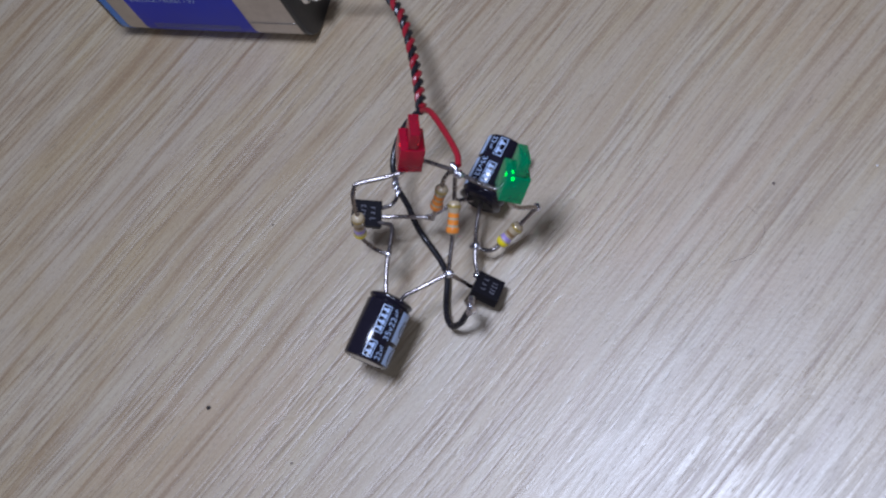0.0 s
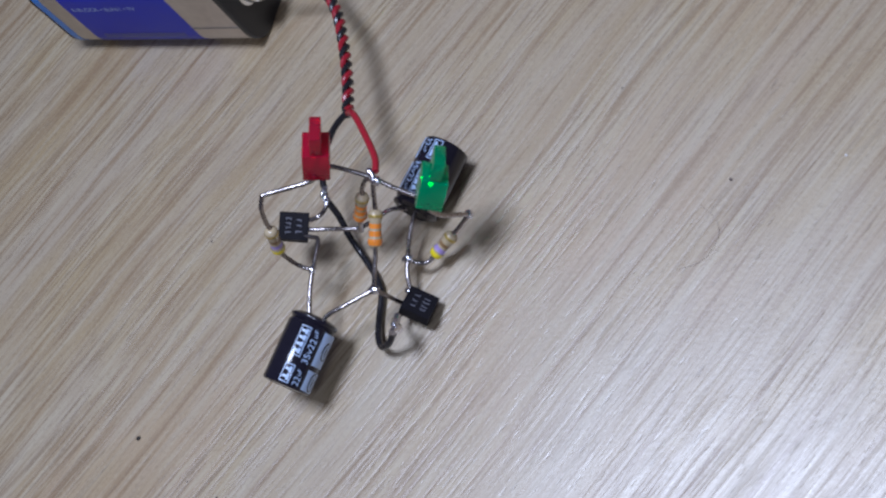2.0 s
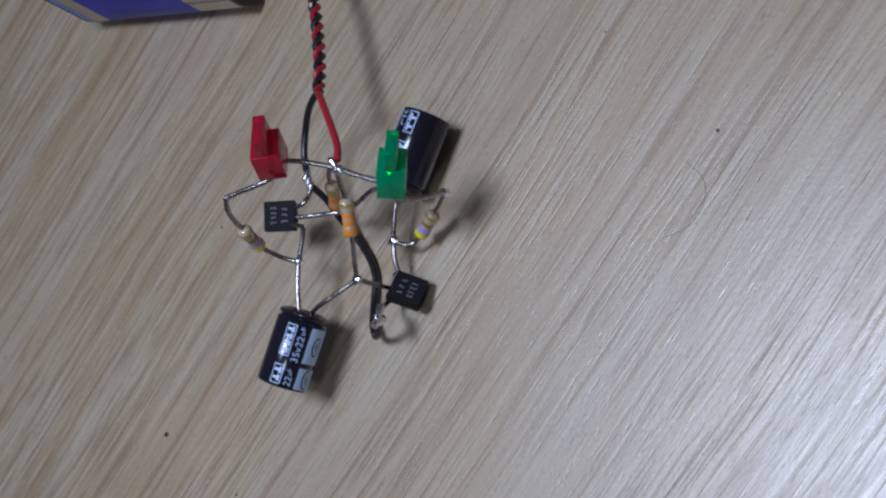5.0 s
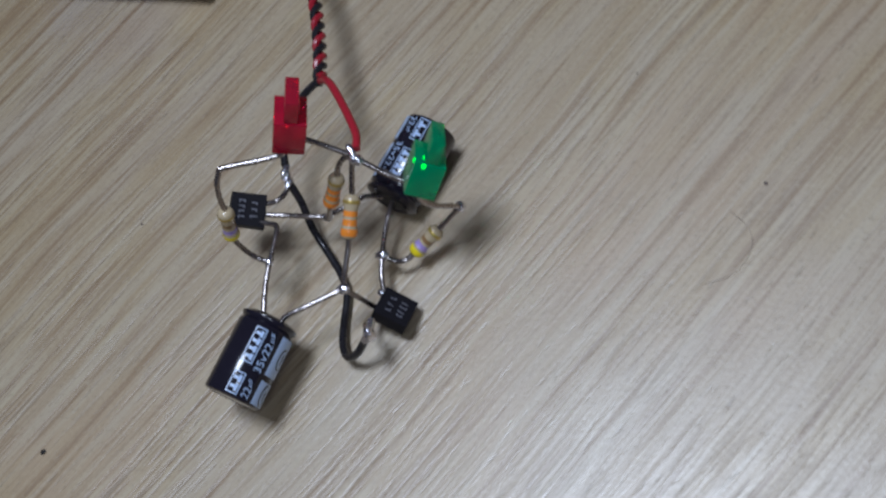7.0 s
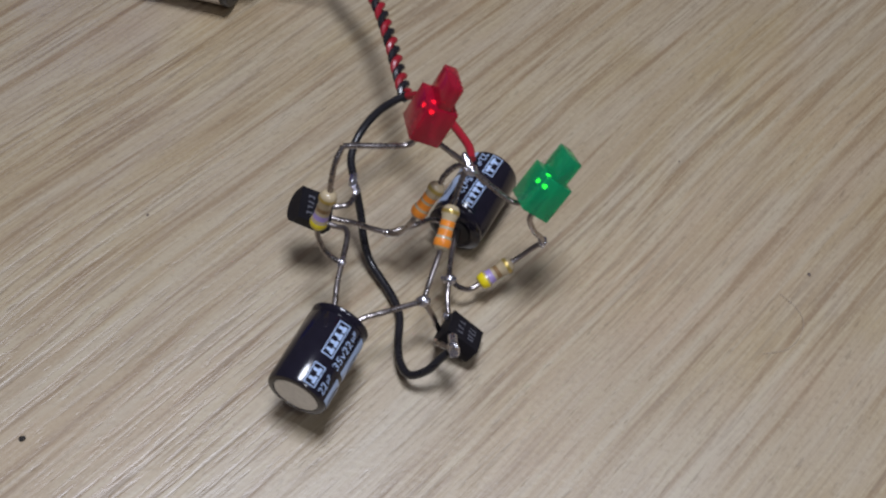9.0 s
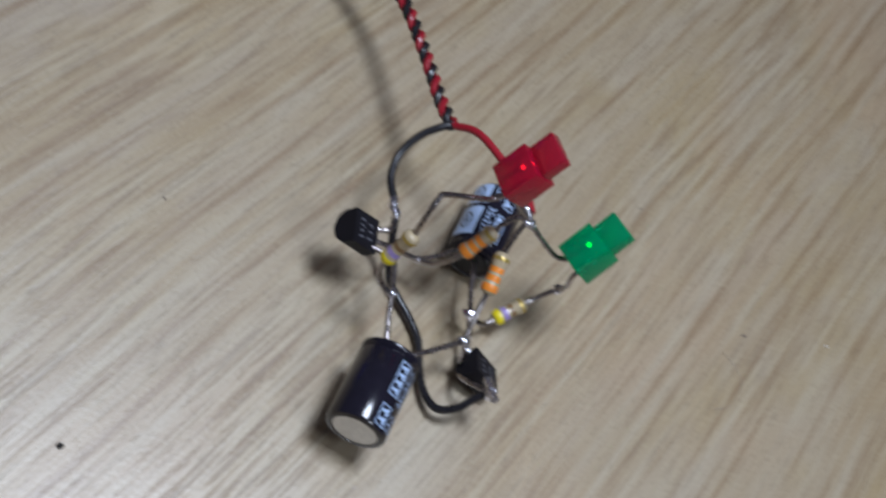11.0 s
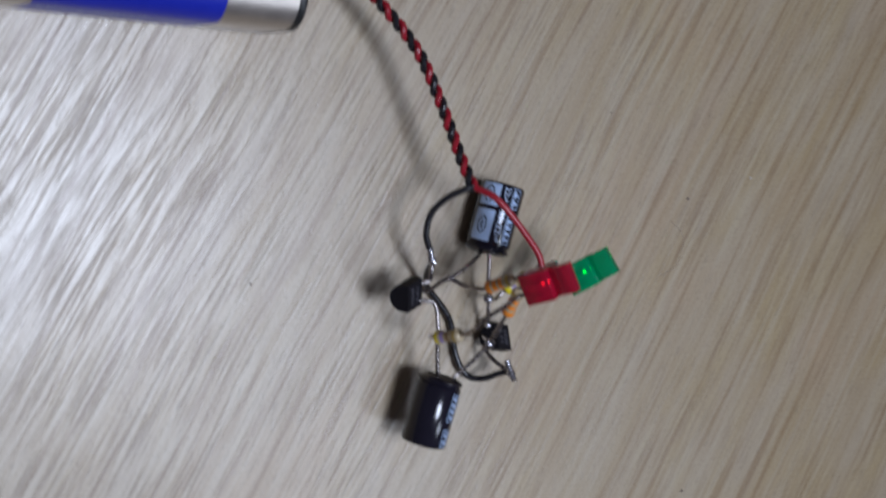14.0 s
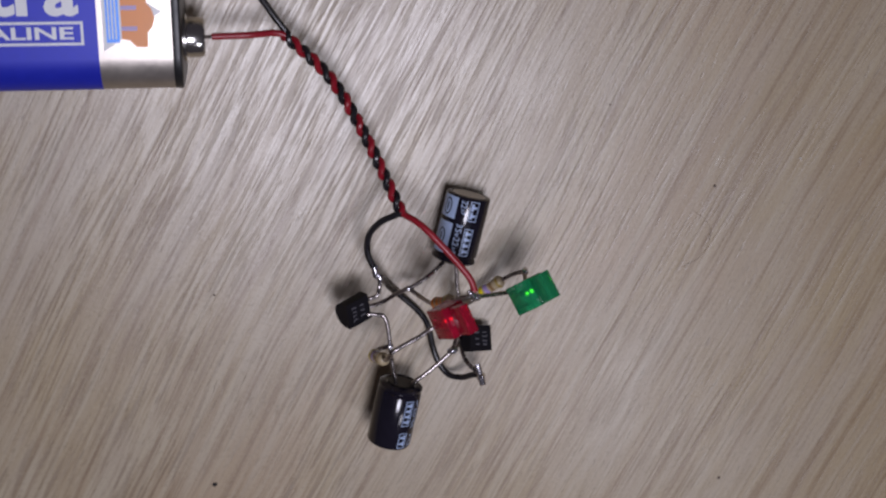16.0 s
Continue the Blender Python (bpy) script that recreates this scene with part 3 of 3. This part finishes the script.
# hook-up wires
INS = 0.056
wire("black_wire", (J_B2, (-2.21, 11.56, 0.66), (-2.12, 11.34, 0.40), (-2.0, 11.16, 0.20), (-1.80, 10.93, 0.14), (-1.61, 10.69, 0.12), (-1.47, 10.41, 0.11),
                    (-1.42, 9.98, 0.12), (-1.34, 9.65, 0.18), (-1.19, 9.44, 0.27), (-0.98, 9.43, 0.45), (-0.84, 9.52, 0.62), (-0.74, 9.57, 0.74)),
     INS, BLACK_PVC, circuit, "black insulated wire looping over the table")
wire("black_wire", ((-2.40, 11.95, 1.02), (-2.47, 12.22, 1.05), (-2.42, 12.55, 1.15), (-2.24, 12.80, 1.34), (-2.02, 12.93, 1.50), END), INS, BLACK_PVC, circuit,
     "black insulated wire in a bow")
wire("red_wire", (END, (-1.529, 12.737, 1.852), (-0.955, 11.944, 2.012), (-0.84, 11.62, 2.05)), INS, RED_PVC, circuit,
     "red insulated wire")


def twisted(points, pitch, phase, mat_, label):
    path = smooth_path(points, 40)
    out, run = [], 0.0
    side = Vector((0, 0, 1))
    for i, c in enumerate(path):
        d = (path[min(i + 1, len(path) - 1)] - path[max(i - 1, 0)]).normalized()
        if i:
            run += (c - path[i - 1]).length
        s = (side - d * side.dot(d)).normalized()
        u = d.cross(s)
        a = 2 * math.pi * run / pitch + phase
        out.append(c + 0.054 * (math.cos(a) * s + math.sin(a) * u))
    o = out[0].copy()
    return part("twisted_strand", tube([p - o for p in out], 0.053, 8, 0), mat_, circuit, label, Matrix.Translation(o))


CABLE = (END, (-2.03, 13.48, 1.45), (-2.27, 14.19, 1.38), (-2.60, 15.0, 1.31), (-2.90, 15.49, 1.23), (-3.39, 16.04, 1.18))
twisted(CABLE, 0.40, 0.0, RED_PVC, "red strand of the twisted battery lead")
twisted(CABLE, 0.40, math.pi, BLACK_PVC, "black strand of the twisted battery lead")
pos = BATT @ Vector((2.53, -0.635, 1.12))
neg = BATT @ Vector((2.50, 0.635, 1.12))
wire("red_wire", ((-3.33, 16.02, 1.20), (-3.55, 16.10, 1.20), (-3.95, 16.10, 1.12), (pos.x + 0.15, pos.y, pos.z + 0.04)), INS, RED_PVC, circuit, "red insulated wire end")
wire("lead", ((pos.x + 0.2, pos.y, pos.z + 0.05), (pos.x + 0.08, pos.y, pos.z + 0.01), (pos.x, pos.y, pos.z)), 0.03, TIN, circuit, "bare wire end")
wire("black_wire", ((-3.33, 16.04, 1.16), (-3.50, 16.32, 1.16), (-3.75, 16.75, 1.12), (-4.10, 17.15, 1.05), (neg.x, neg.y, neg.z)), INS, BLACK_PVC, circuit, "black insulated wire end")
blob(pos, 0.07, circuit, squash=(0.8, 1, 1), seed=21)
blob((neg.x, neg.y, neg.z), 0.08, circuit, squash=(0.8, 1, 1), seed=22)
blob(END, 0.075, circuit, "wire_knot", BLACK_PVC, (1.1, 1.1, 0.8), 23)


# ---- crumbs on the table ----
def crumb(x, y, r, mat_, label, stretch=1.0, seed=1):
    bm = bmesh.new()
    bmesh.ops.create_icosphere(bm, subdivisions=2, radius=1)
    for v in bm.verts:
        k = 1 + 0.4 * noise.noise(v.co * 1.5 + Vector((seed * 3.1, 0, seed)))
        v.co = Vector((v.co.x * stretch, v.co.y, v.co.z * 0.5 + 0.4)) * (r * k)
    c = link("crumb", bm, mat_, Matrix.Translation((x, y, 0)) @ pose(0, 0, 0, 0, 0, 37 * seed))
    return tagged(c, label, "crumb", group="crumbs on the table")


for k, (x, y, r, st) in enumerate(((-5.70, 7.83, 0.036, 1.3), (-5.18, 11.49, 0.018, 1.2), (4.07, 12.27, 0.026, 1.1), (-4.5, 7.15, 0.014, 1.0), (-3.85, 6.92, 0.02, 1.2),
                                   (3.98, 6.30, 0.024, 1.3), (2.18, 14.02, 0.015, 1.0))):
    crumb(x, y, r, SOOT if k == 0 else CRUMB, "tiny dark crumb lying on the wood", st, k + 1)
crumb(5.73, 12.58, 0.02, PALE_CRUMB, "tiny pale crumb lying on the wood", 1.0, 9)
fib = link("fibre", tube(((-0.1, 0.55, 0.02), (0.15, 0.3, 0.03), (0.2, 0, 0.03), (0.0, -0.35, 0.02), (-0.35, -0.5, 0.01)), 0.003, 6), FIBRE, Matrix.Translation((3.75, 11.3, 0)))
tagged(fib, "thin curled brown fibre lying on the wood", "fibre")
